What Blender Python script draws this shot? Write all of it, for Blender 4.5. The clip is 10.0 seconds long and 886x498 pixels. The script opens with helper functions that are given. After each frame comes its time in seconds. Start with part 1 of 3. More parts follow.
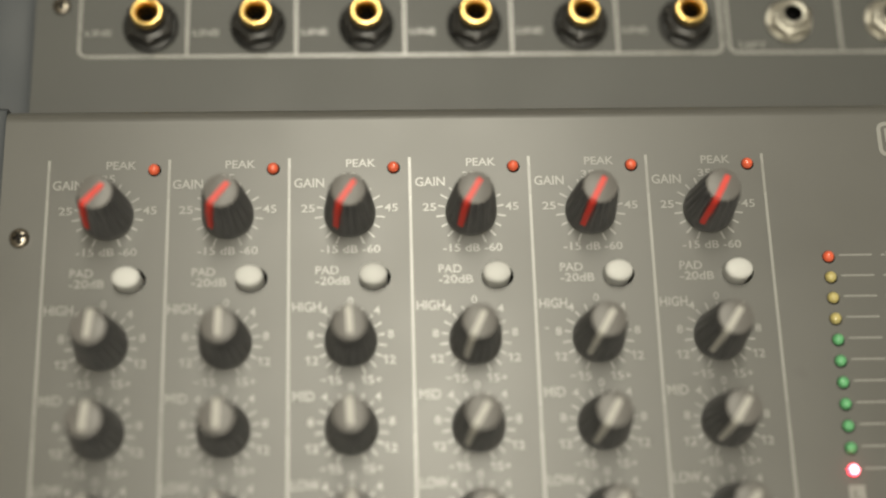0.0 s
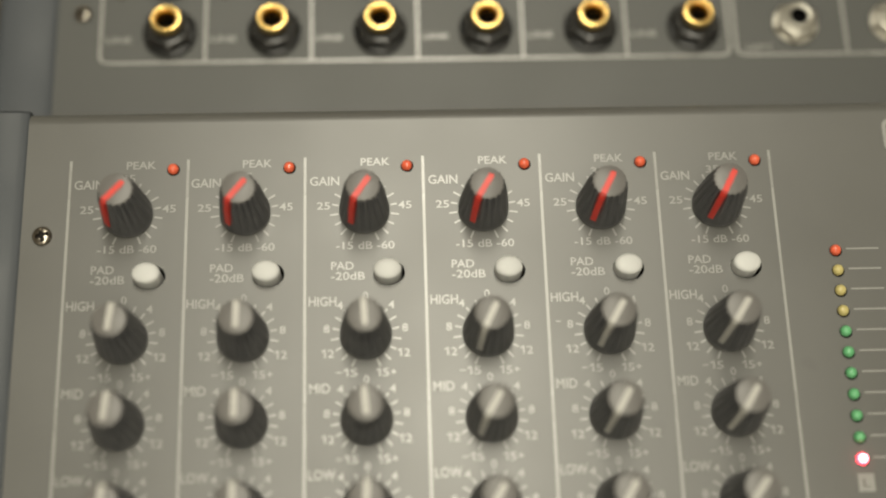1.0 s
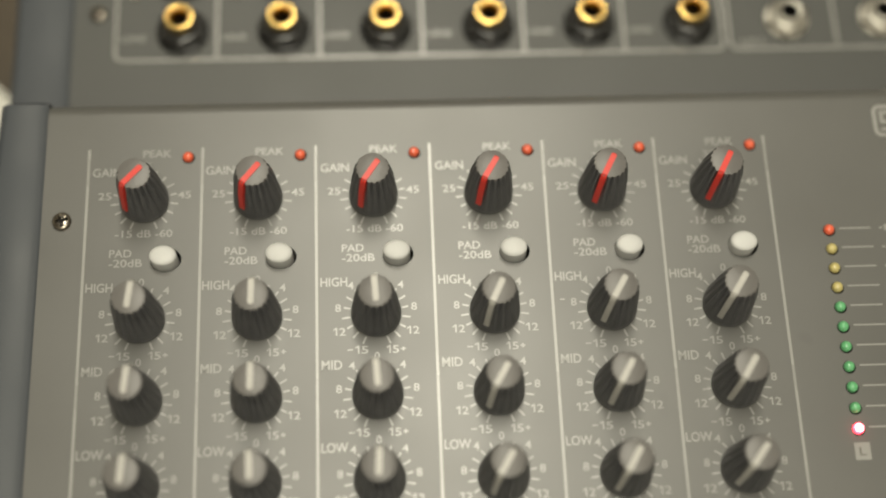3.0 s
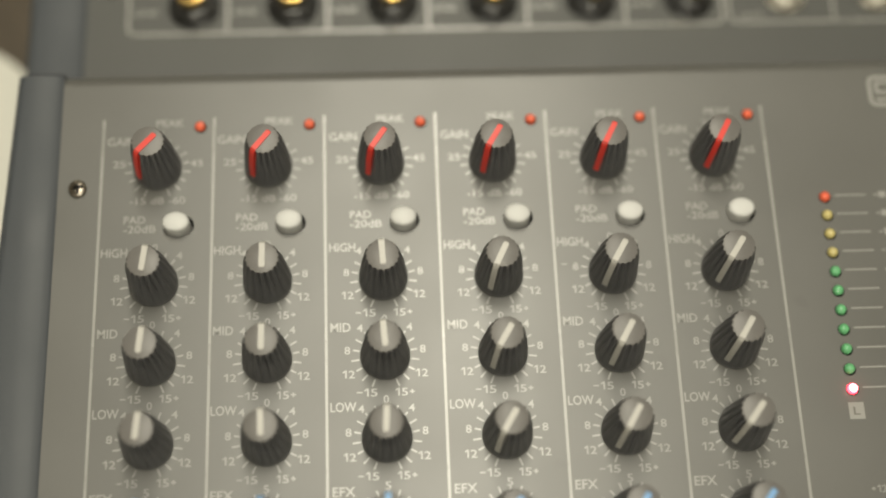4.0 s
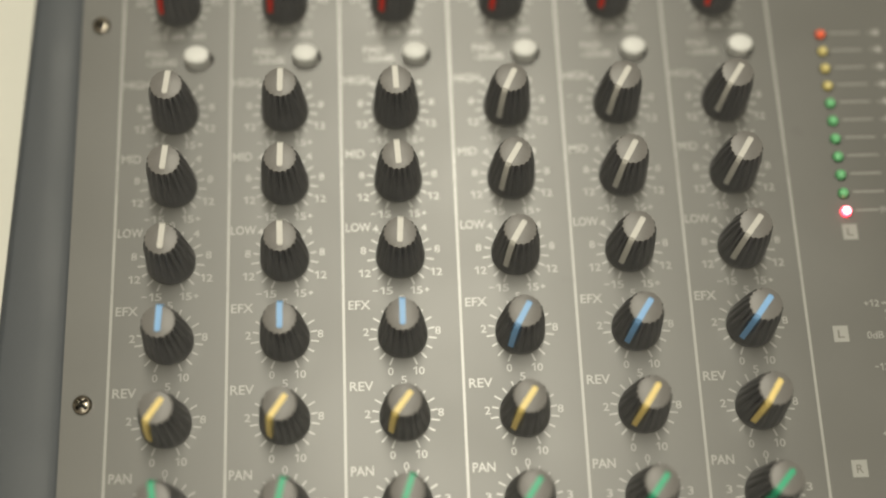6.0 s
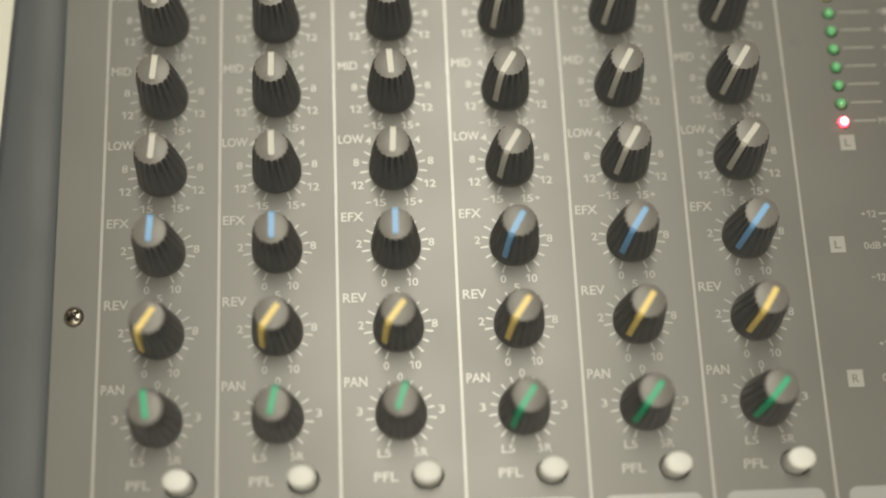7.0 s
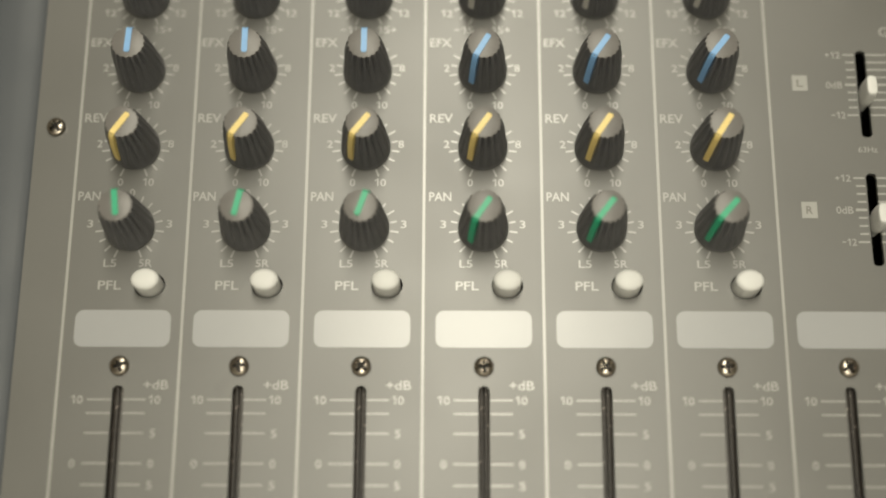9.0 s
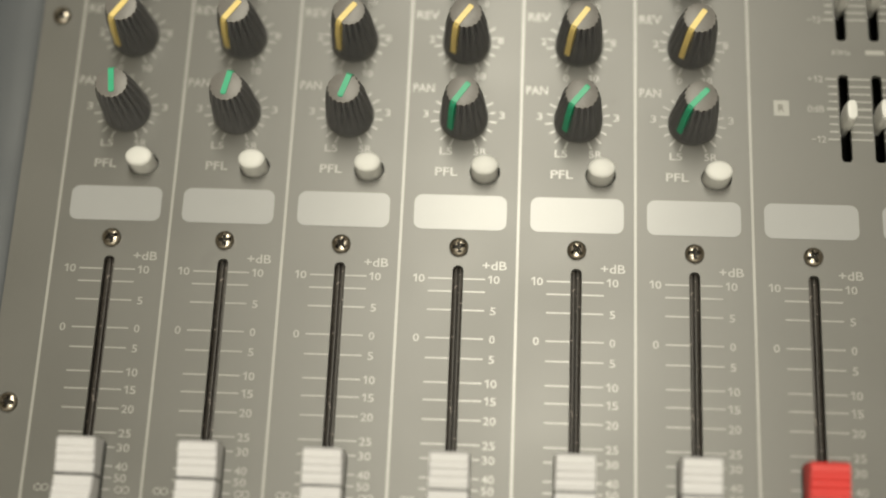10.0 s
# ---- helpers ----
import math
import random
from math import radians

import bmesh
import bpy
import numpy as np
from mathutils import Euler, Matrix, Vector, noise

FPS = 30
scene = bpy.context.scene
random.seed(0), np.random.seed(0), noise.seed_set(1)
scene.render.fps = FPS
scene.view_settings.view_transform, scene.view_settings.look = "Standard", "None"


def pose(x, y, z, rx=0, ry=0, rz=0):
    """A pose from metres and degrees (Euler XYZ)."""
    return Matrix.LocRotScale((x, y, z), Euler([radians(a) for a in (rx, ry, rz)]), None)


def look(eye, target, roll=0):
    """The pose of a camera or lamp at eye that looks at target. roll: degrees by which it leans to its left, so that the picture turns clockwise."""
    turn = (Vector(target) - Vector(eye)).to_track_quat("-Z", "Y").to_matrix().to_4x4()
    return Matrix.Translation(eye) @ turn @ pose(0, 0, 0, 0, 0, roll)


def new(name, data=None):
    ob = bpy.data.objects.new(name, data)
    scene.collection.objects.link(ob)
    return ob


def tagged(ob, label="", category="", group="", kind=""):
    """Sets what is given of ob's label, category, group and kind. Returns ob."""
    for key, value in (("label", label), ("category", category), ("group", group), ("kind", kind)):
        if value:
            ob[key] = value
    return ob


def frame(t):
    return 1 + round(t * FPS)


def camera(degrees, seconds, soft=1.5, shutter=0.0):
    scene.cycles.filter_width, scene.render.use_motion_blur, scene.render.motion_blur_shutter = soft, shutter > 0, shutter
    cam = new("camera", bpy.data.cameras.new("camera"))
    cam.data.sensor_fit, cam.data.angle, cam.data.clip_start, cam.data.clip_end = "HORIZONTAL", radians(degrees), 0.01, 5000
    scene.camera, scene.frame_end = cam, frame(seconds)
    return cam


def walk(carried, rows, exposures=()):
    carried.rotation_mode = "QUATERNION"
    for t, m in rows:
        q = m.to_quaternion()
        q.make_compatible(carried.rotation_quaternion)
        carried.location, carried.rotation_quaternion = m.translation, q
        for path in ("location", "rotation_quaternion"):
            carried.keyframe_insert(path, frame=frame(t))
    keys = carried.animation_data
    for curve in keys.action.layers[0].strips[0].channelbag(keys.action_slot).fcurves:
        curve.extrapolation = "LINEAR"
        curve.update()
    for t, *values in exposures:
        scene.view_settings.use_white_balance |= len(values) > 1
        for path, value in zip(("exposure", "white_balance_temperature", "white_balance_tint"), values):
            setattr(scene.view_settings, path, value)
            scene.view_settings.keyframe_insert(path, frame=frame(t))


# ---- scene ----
cam = camera(34.5, 10.0, soft=2.1)
PATH = [
    (0, (0.06578, 0.05767, 0.33608), (0.08280, 0.16745, 0.00000), 7.584),
    (0.2, (0.06409, 0.05339, 0.33618), (0.07829, 0.16537, 0.00000), 6.343),
    (0.5, (0.06183, 0.04855, 0.33590), (0.07759, 0.16395, 0.00000), 6.639),
    (1, (0.06654, 0.04597, 0.33945), (0.07949, 0.16635, 0.00000), 4.718),
    (1.5, (0.06596, 0.04177, 0.34122), (0.07902, 0.16500, 0.00000), 4.479),
    (2, (0.06591, 0.04192, 0.34515), (0.08023, 0.16956, 0.00000), 4.581),
    (2.2, (0.06414, 0.03624, 0.34399), (0.07970, 0.17052, 0.00000), 4.764),
    (3.3, (0.06225, 0.02613, 0.34647), (0.07682, 0.16184, 0.00000), 4.206),
    (3.5, (0.06279, 0.02738, 0.34867), (0.07634, 0.15923, 0.00000), 3.939),
    (4, (0.06196, 0.01640, 0.35201), (0.07573, 0.15188, 0.00000), 3.911),
    (4.5, (0.05940, 0.00375, 0.35513), (0.07380, 0.14333, 0.00000), 4.084),
    (5, (0.05718, -0.00953, 0.35357), (0.07184, 0.12694, 0.00000), 4.464),
    (5.5, (0.05529, -0.01903, 0.35322), (0.07087, 0.11309, 0.00000), 4.797),
    (5.7, (0.05767, -0.02385, 0.35287), (0.07136, 0.10936, 0.00000), 3.995),
    (6.8, (0.05601, -0.03201, 0.34732), (0.06962, 0.08433, 0.00000), 4.548),
    (7, (0.05923, -0.03669, 0.34568), (0.07178, 0.07859, 0.00000), 4.113),
    (7.5, (0.06405, -0.04840, 0.34437), (0.07317, 0.06515, 0.00000), 2.846),
    (8, (0.07276, -0.05681, 0.34638), (0.07913, 0.05589, 0.00000), 2.008),
    (8.5, (0.08004, -0.06780, 0.34550), (0.08138, 0.04418, 0.00000), 0.228),
    (9, (0.08238, -0.07910, 0.34468), (0.07987, 0.03057, 0.00000), -1.128),
    (9.5, (0.08728, -0.09790, 0.34404), (0.07879, 0.01430, 0.00000), -3.394),
    (10, (0.10289, -0.11654, 0.34675), (0.08603, -0.00051, 0.00000), -6.208),
]
walk(cam, [(t, look(eye, target, roll)) for t, eye, target, roll in PATH], exposures=((0.0, -0.20), (2.0, -0.19), (5.0, -0.13), (7.0, -0.12), (8.0, -0.06), (9.0, -0.08), (10.0, -0.04)))
cam.data.dof.use_dof = True
cam.data.dof.focus_distance = 0.3640
cam.data.dof.aperture_fstop = 3.1

# ---- light: a closed room with one fluorescent ceiling fitting ----
world = bpy.data.worlds.new("room_air")
world.use_nodes = True
world.node_tree.nodes["Background"].inputs["Color"].default_value = (0.9, 0.95, 1.0, 1)
world.node_tree.nodes["Background"].inputs["Strength"].default_value = 0.02
scene.world = world
TABLE_Z = -0.083
FLOOR_Z = TABLE_Z - 0.74
CEIL_Z = FLOOR_Z + 2.5
LAMP_X, LAMP_Y, LAMP_Z = 0.11, 0.72, CEIL_Z - 0.10
LAMPS = ((LAMP_X, LAMP_Y, 21.0, 1.2), (0.14, -0.30, 9.6, 0.5))
for x, y, watts, long in LAMPS:
    tube_light = bpy.data.lights.new("tube_light", "AREA")
    tube_light.shape, tube_light.size, tube_light.size_y = "RECTANGLE", 0.24, long
    tube_light.energy, tube_light.color = watts, (1.0, 0.945, 0.775)
    new("tube_light", tube_light).matrix_world = pose(x, y, LAMP_Z - 0.004)

# ---- materials ----


def material(name, color, rough=0.5, metal=0.0, vary=0.12, grain=900.0, bump=0.0, stain=0.0, emit=0.0, coat=0.0, blotch=45.0, spec=0.5, spots=None):
    m = bpy.data.materials.new(name)
    m.use_nodes = True
    nt = m.node_tree
    b = nt.nodes["Principled BSDF"]
    geo = nt.nodes.new("ShaderNodeTexCoord")
    fine = nt.nodes.new("ShaderNodeTexNoise")
    fine.inputs["Scale"].default_value, fine.inputs["Detail"].default_value = grain, 3.0
    wide = nt.nodes.new("ShaderNodeTexNoise")
    wide.inputs["Scale"].default_value, wide.inputs["Detail"].default_value = blotch, 4.0
    for n in (fine, wide):
        nt.links.new(geo.outputs["Object"], n.inputs["Vector"])
    both = nt.nodes.new("ShaderNodeMix")
    both.data_type, both.inputs["Factor"].default_value = "FLOAT", 0.55
    nt.links.new(fine.outputs["Fac"], both.inputs["A"])
    nt.links.new(wide.outputs["Fac"], both.inputs["B"])
    ramp = nt.nodes.new("ShaderNodeMapRange")
    ramp.inputs["From Min"].default_value, ramp.inputs["From Max"].default_value = 0.3, 0.7
    ramp.inputs["To Min"].default_value, ramp.inputs["To Max"].default_value = 1 - vary, 1 + vary
    nt.links.new(both.outputs["Result"], ramp.inputs["Value"])
    mul = nt.nodes.new("ShaderNodeVectorMath")
    mul.operation = "SCALE"
    mul.inputs[0].default_value = color
    nt.links.new(ramp.outputs["Result"], mul.inputs["Scale"])
    tint = mul.outputs["Vector"]
    if spots:
        size, level, factor = spots
        sp = nt.nodes.new("ShaderNodeTexNoise")
        sp.inputs["Scale"].default_value, sp.inputs["Detail"].default_value = size, 2.0
        nt.links.new(geo.outputs["Object"], sp.inputs["Vector"])
        edge = nt.nodes.new("ShaderNodeMapRange")
        edge.inputs["From Min"].default_value, edge.inputs["From Max"].default_value = level, level + 0.05
        edge.inputs["To Min"].default_value, edge.inputs["To Max"].default_value = 1.0, factor
        nt.links.new(sp.outputs["Fac"], edge.inputs["Value"])
        mul2 = nt.nodes.new("ShaderNodeVectorMath")
        mul2.operation = "SCALE"
        nt.links.new(tint, mul2.inputs[0])
        nt.links.new(edge.outputs["Result"], mul2.inputs["Scale"])
        tint = mul2.outputs["Vector"]
    nt.links.new(tint, b.inputs["Base Color"])
    rr = nt.nodes.new("ShaderNodeMapRange")
    rr.inputs["From Min"].default_value, rr.inputs["From Max"].default_value = 0.3, 0.7
    rr.inputs["To Min"].default_value, rr.inputs["To Max"].default_value = rough * (1 - stain), rough * (1 + stain)
    nt.links.new(wide.outputs["Fac"], rr.inputs["Value"])
    nt.links.new(rr.outputs["Result"], b.inputs["Roughness"])
    b.inputs["Metallic"].default_value = metal
    b.inputs["Specular IOR Level"].default_value = spec
    b.inputs["Coat Weight"].default_value = coat
    if bump:
        bp = nt.nodes.new("ShaderNodeBump")
        bp.inputs["Strength"].default_value, bp.inputs["Distance"].default_value = bump, 0.0002
        nt.links.new(fine.outputs["Fac"], bp.inputs["Height"])
        nt.links.new(bp.outputs["Normal"], b.inputs["Normal"])
    if emit:
        b.inputs["Emission Color"].default_value = (*color, 1)
        b.inputs["Emission Strength"].default_value = emit
    return m


M_PANEL = material("panel_paint", (0.100, 0.099, 0.0915), 0.365, vary=0.05, grain=2600, bump=0.025, stain=0.08, spec=0.85, blotch=28.0, spots=(55.0, 0.70, 0.90))
M_REAR = material("rear_panel_paint", (0.069, 0.0705, 0.0665), 0.48, vary=0.05, grain=2600, bump=0.025, stain=0.05, spec=0.6)
M_CHEEK = material("cheek_plastic", (0.055, 0.062, 0.072), 0.52, vary=0.08, grain=3200, bump=0.12, stain=0.1)
M_PRINT = material("white_print", (0.315, 0.315, 0.30), 0.29, vary=0.08, grain=3000, stain=0.1, spec=0.95)
M_LABEL = material("label_print", (0.315, 0.322, 0.330), 0.27, vary=0.03, grain=2500, stain=0.0, spec=0.8)
M_GREYPRINT = material("dark_print", (0.16, 0.155, 0.14), 0.4, vary=0.05)
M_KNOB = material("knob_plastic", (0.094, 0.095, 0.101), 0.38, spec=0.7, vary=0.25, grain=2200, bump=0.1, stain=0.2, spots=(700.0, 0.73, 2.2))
# lighter than the body: the overhead lamp's reflection put into the top's colour
M_TOPLIT = material("lit_knob_top", (0.152, 0.145, 0.139), 0.38, vary=0.12, grain=2600, bump=0.15, stain=0.15)
M_RED = material("red_plastic", (0.72, 0.045, 0.03), 0.4, vary=0.06)
M_WHITE = material("white_plastic", (0.50, 0.49, 0.46), 0.38, vary=0.05)
M_BLUE = material("blue_plastic", (0.19, 0.39, 0.69), 0.4, vary=0.06)
M_YELLOW = material("yellow_plastic", (0.76, 0.59, 0.21), 0.4, vary=0.06)
M_GREEN = material("green_plastic", (0.02, 0.36, 0.19), 0.4, vary=0.06)
M_BUTTON = material("button_plastic", (0.64, 0.645, 0.635), 0.45, vary=0.04)
M_FADER = material("fader_plastic", (0.61, 0.61, 0.64), 0.42, vary=0.04)
M_REDFADER = material("red_fader_plastic", (0.62, 0.03, 0.025), 0.42, vary=0.06)
M_BLACK = material("black_plastic", (0.012, 0.012, 0.012), 0.35, vary=0.3, grain=1500, stain=0.2)
M_NUT = material("black_nut", (0.030, 0.029, 0.028), 0.30, vary=0.2, grain=1500, stain=0.2, spec=0.7)
M_SLOT = material("dust_strip", (0.042, 0.037, 0.033), 0.42, vary=0.6, grain=1400, stain=0.3, spots=(1100.0, 0.67, 8.0), spec=0.35, bump=0.2)
# near-black in place of the deep shade inside openings
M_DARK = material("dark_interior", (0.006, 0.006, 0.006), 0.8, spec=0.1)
M_STEEL = material("screw_steel", (0.30, 0.27, 0.23), 0.24, metal=1.0, vary=0.15, grain=2500, stain=0.3)
# near-black colour for the shade down in the screw crosses
M_CROSSSHADE = material("recess_shade", (0.012, 0.011, 0.010), 0.7, metal=0.0, spec=0.2)
M_GOLD = material("gold_plating", (0.95, 0.66, 0.24), 0.26, metal=1.0, vary=0.1, grain=2000, stain=0.3)
M_NICKEL = material("nickel_plating", (0.60, 0.575, 0.51), 0.48, metal=1.0, vary=0.1, grain=2000, stain=0.3)
M_LEDRED = material("red_led_resin", (0.95, 0.16, 0.075), 0.28, vary=0.25, coat=0.6)
M_LEDYEL = material("yellow_led_resin", (0.62, 0.53, 0.21), 0.3, vary=0.15, coat=0.3)
M_LEDGRN = material("green_led_resin", (0.16, 0.51, 0.23), 0.3, vary=0.15, coat=0.3)
M_LEDLIT = material("lit_led", (1.0, 0.06, 0.09), 0.3, vary=0.0, emit=6.0)
M_LEDCORE = material("lit_led_core", (1.0, 0.36, 0.43), 0.3, vary=0.0, emit=8.0)
M_WOOD = material("dark_wood", (0.060, 0.044, 0.026), 0.45, vary=0.3, grain=160, bump=0.1, stain=0.2, blotch=14)
M_MAT = material("cream_board", (0.65, 0.645, 0.585), 0.5, vary=0.03, grain=900, blotch=20)
M_WALL = material("wall_paint", (0.82, 0.80, 0.75), 0.8, vary=0.04, grain=120, blotch=2)
M_CEIL = material("ceiling_paint", (0.75, 0.74, 0.70), 0.85, vary=0.03, grain=120, blotch=2)
M_FLOOR = material("floor_covering", (0.16, 0.13, 0.10), 0.6, vary=0.15, grain=200, blotch=5)
M_TUBE = material("lamp_housing", (0.78, 0.78, 0.76), 0.4, vary=0.03)

# ---- mesh helpers ----


def mesh_of(name, verts, faces, mat, smooth=False):
    me = bpy.data.meshes.new(name)
    me.from_pydata([tuple(v) for v in verts], [], [tuple(f) for f in faces])
    bm = bmesh.new()
    bm.from_mesh(me)
    bmesh.ops.recalc_face_normals(bm, faces=bm.faces)
    bm.to_mesh(me)
    bm.free()
    me.materials.append(mat)
    if smooth:
        me.set_sharp_from_angle(angle=radians(35))
        for p in me.polygons:
            p.use_smooth = True
    return me


def part(name, me, parent, loc=(0, 0, 0), turn=0.0, label=""):
    ob = new(name, me)
    ob.parent = parent
    ob.location, ob.rotation_euler = loc, (0, 0, radians(turn))
    if label:
        tagged(ob, label)
    return ob


def lathe(rings, n=32, shape=None, cap_low=False, cap_high=True):
    """Rings of (radius, z) turned round z. shape(angle, k) scales the radius."""
    v, f = [], []
    for k, (r, z) in enumerate(rings):
        for i in range(n):
            a = 2 * math.pi * i / n
            s = shape(a, k) if shape else 1.0
            sx, sy = s if isinstance(s, tuple) else (s, s)
            v.append((r * sx * math.cos(a), r * sy * math.sin(a), z))
    for k in range(len(rings) - 1):
        for i in range(n):
            j = (i + 1) % n
            f.append((k * n + i, k * n + j, (k + 1) * n + j, (k + 1) * n + i))
    if cap_high:
        f.append(tuple(range((len(rings) - 1) * n, len(rings) * n)))
    if cap_low:
        f.append(tuple(range(n))[::-1])
    return v, f


def box(x0, x1, y0, y1, z0, z1, r=0.0):
    """A box with its upper and upright edges cut by r."""
    if r <= 0:
        v = [(x, y, z) for z in (z0, z1) for x, y in ((x0, y0), (x1, y0), (x1, y1), (x0, y1))]
        f = [(0, 3, 2, 1), (4, 5, 6, 7)] + [(i, (i + 1) % 4, 4 + (i + 1) % 4, 4 + i) for i in range(4)]
        return v, f
    lo, hi = round_rect(x0, x1, y0, y1, r), round_rect(x0 + r, x1 - r, y0 + r, y1 - r, r * 0.3)
    mid = round_rect(x0 + r * 0.3, x1 - r * 0.3, y0 + r * 0.3, y1 - r * 0.3, r * 0.8)
    n = len(lo)
    v = [(*p, z0) for p in lo] + [(*p, z1 - r) for p in lo] + [(*p, z1 - r * 0.3) for p in mid] + [(*p, z1) for p in hi]
    f = [tuple(range(n))[::-1], tuple(range(3 * n, 4 * n))]
    for k in range(3):
        f += [(k * n + i, k * n + (i + 1) % n, (k + 1) * n + (i + 1) % n, (k + 1) * n + i) for i in range(n)]
    return v, f


def round_rect(x0, x1, y0, y1, r, n=6):
    out = []
    for cx, cy, a0 in ((x1 - r, y1 - r, 0), (x0 + r, y1 - r, 90), (x0 + r, y0 + r, 180), (x1 - r, y0 + r, 270)):
        for i in range(n + 1):
            a = radians(a0 + 90 * i / n)
            out.append((cx + r * math.cos(a), cy + r * math.sin(a)))
    return out


def joined(*pieces):
    v, f = [], []
    for pv, pf in pieces:
        o = len(v)
        v += list(pv)
        f += [tuple(i + o for i in q) for q in pf]
    return v, f


def moved(piece, dx=0.0, dy=0.0, dz=0.0, turn=0.0, sx=1.0, sy=1.0):
    c, s = math.cos(radians(turn)), math.sin(radians(turn))
    return [(dx + c * x * sx - s * y * sy, dy + s * x * sx + c * y * sy, dz + z) for x, y, z in piece[0]], piece[1]


def sheet(outline, holes, z, depth):
    """A flat sheet with holes that go through it."""
    bm = bmesh.new()
    loops = []
    for ring in (outline, *holes):
        vs = [bm.verts.new((x, y, z)) for x, y in ring]
        loops.append(vs)
        for a, b in zip(vs, vs[1:] + vs[:1]):
            bm.edges.new((a, b))
    bmesh.ops.triangle_fill(bm, use_beauty=True, edges=bm.edges[:], normal=(0, 0, 1))
    for vs in loops:
        low = [bm.verts.new((v.co.x, v.co.y, z - depth)) for v in vs]
        n = len(vs)
        for i in range(n):
            j = (i + 1) % n
            bm.faces.new((vs[i], vs[j], low[j], low[i]))
    return bm


def mesh_from_bm(name, bm, mat):
    bmesh.ops.recalc_face_normals(bm, faces=bm.faces)
    me = bpy.data.meshes.new(name)
    bm.to_mesh(me)
    bm.free()
    me.materials.append(mat)
    return me


PRINT_Z = 0.00012
_texts = {}


def figures(s, height, width):
    """Figures set one by one, with a one that has a flag."""
    x, pieces = 0.0, []
    for c in s:
        if c == "1":
            w = 0.34
            g = joined(moved(flat(0.20, 0.31, -0.365, 0.365)), ([(0.19, 0.365, 0), (0.02, 0.20, 0), (0.02, 0.08, 0), (0.19, 0.19, 0)], [(0, 1, 2, 3)]))
        elif c in "+-":
            w = 0.42
            g = flat(0.02, 0.40, -0.055, 0.055)
            if c == "+":
                g = joined(g, flat(0.155, 0.265, -0.19, -0.055), flat(0.155, 0.265, 0.055, 0.19))
        else:
            w = 0.50
            g = moved(text_piece(c, 0.73, 0.46), 0.25)
        pieces.append(moved(g, x))
        x += w + 0.09
    v, f = joined(*pieces)
    k, total = height / 0.73, x - 0.09
    kx = width / total if width else k
    return [((a - total / 2) * kx, b * k, 0.0) for a, b, z in v], f


def text_piece(s, height, width=None, bold=0.011):
    """Flat letters of a cap height and width, centred on the origin."""
    key = (s, height, width, bold)
    if key not in _texts:
        if "1" in s and not any(c.isalpha() for c in s):
            _texts[key] = figures(s, height, width)
            return _texts[key]
        cu = bpy.data.curves.new("letters", "FONT")
        cu.body, cu.size, cu.offset, cu.resolution_u = s, 1.0, bold, 3
        ob = bpy.data.objects.new("letters", cu)
        scene.collection.objects.link(ob)
        bpy.context.view_layer.update()
        me = bpy.data.meshes.new_from_object(ob.evaluated_get(bpy.context.evaluated_depsgraph_get()))
        v = [tuple(p.co) for p in me.vertices]
        f = [tuple(p.vertices) for p in me.polygons]
        bpy.data.objects.remove(ob)
        bpy.data.meshes.remove(me)
        xs, ys = [p[0] for p in v], [p[1] for p in v]
        cap = 0.73 if any(c.isalnum() for c in s) else max(ys) - min(ys)
        k = height / cap
        kx = (width / (max(xs) - min(xs))) if width else k * 0.95
        mx, my = (min(xs) + max(xs)) / 2, cap / 2 if any(c.isalnum() for c in s) else (min(ys) + max(ys)) / 2
        _texts[key] = ([((x - mx) * kx, (y - my) * k, 0.0) for x, y, z in v], f)
    return _texts[key]


def flat(x0, x1, y0, y1):
    return [(x0, y0, 0), (x1, y0, 0), (x1, y1, 0), (x0, y1, 0)], [(0, 1, 2, 3)]


def tick(angle, r0, r1, w):
    """A radial mark; the angle runs clockwise from straight up."""
    return moved(flat(-w / 2, w / 2, r0, r1), turn=-angle)


def outline_ring(x0, x1, y0, y1, r, w):
    a, b = round_rect(x0, x1, y0, y1, r), round_rect(x0 + w, x1 - w, y0 + w, y1 - w, max(r - w, 0.0002))
    n = len(a)
    return [(*p, 0) for p in a + b], [(i, (i + 1) % n, n + (i + 1) % n, n + i) for i in range(n)]


def filled(pts):
    return [(*p, 0) for p in pts], [tuple(range(len(pts)))]


# ---- the console's plan ----
CH = 6
XC = (0.0, 0.0296, 0.0598, 0.0901, 0.1202, 0.1501, 0.1800, 0.2100)
KNOBS = [("gain", 0.1772), ("high", 0.1443), ("mid", 0.1229), ("low", 0.1014), ("efx", 0.0798), ("rev", 0.0582), ("pan", 0.0362)]
X_LEFT, X_RIGHT, Y_FRONT, Y_STEP, Y_REAR = -0.0265, 0.300, -0.100, 0.2071, 0.326
REAR_Z = -0.0255
Y_EDGE = Y_STEP - 0.0006
SLOT_TOP, SLOT_LOW = -0.0048, -0.0727

# ---- room ----


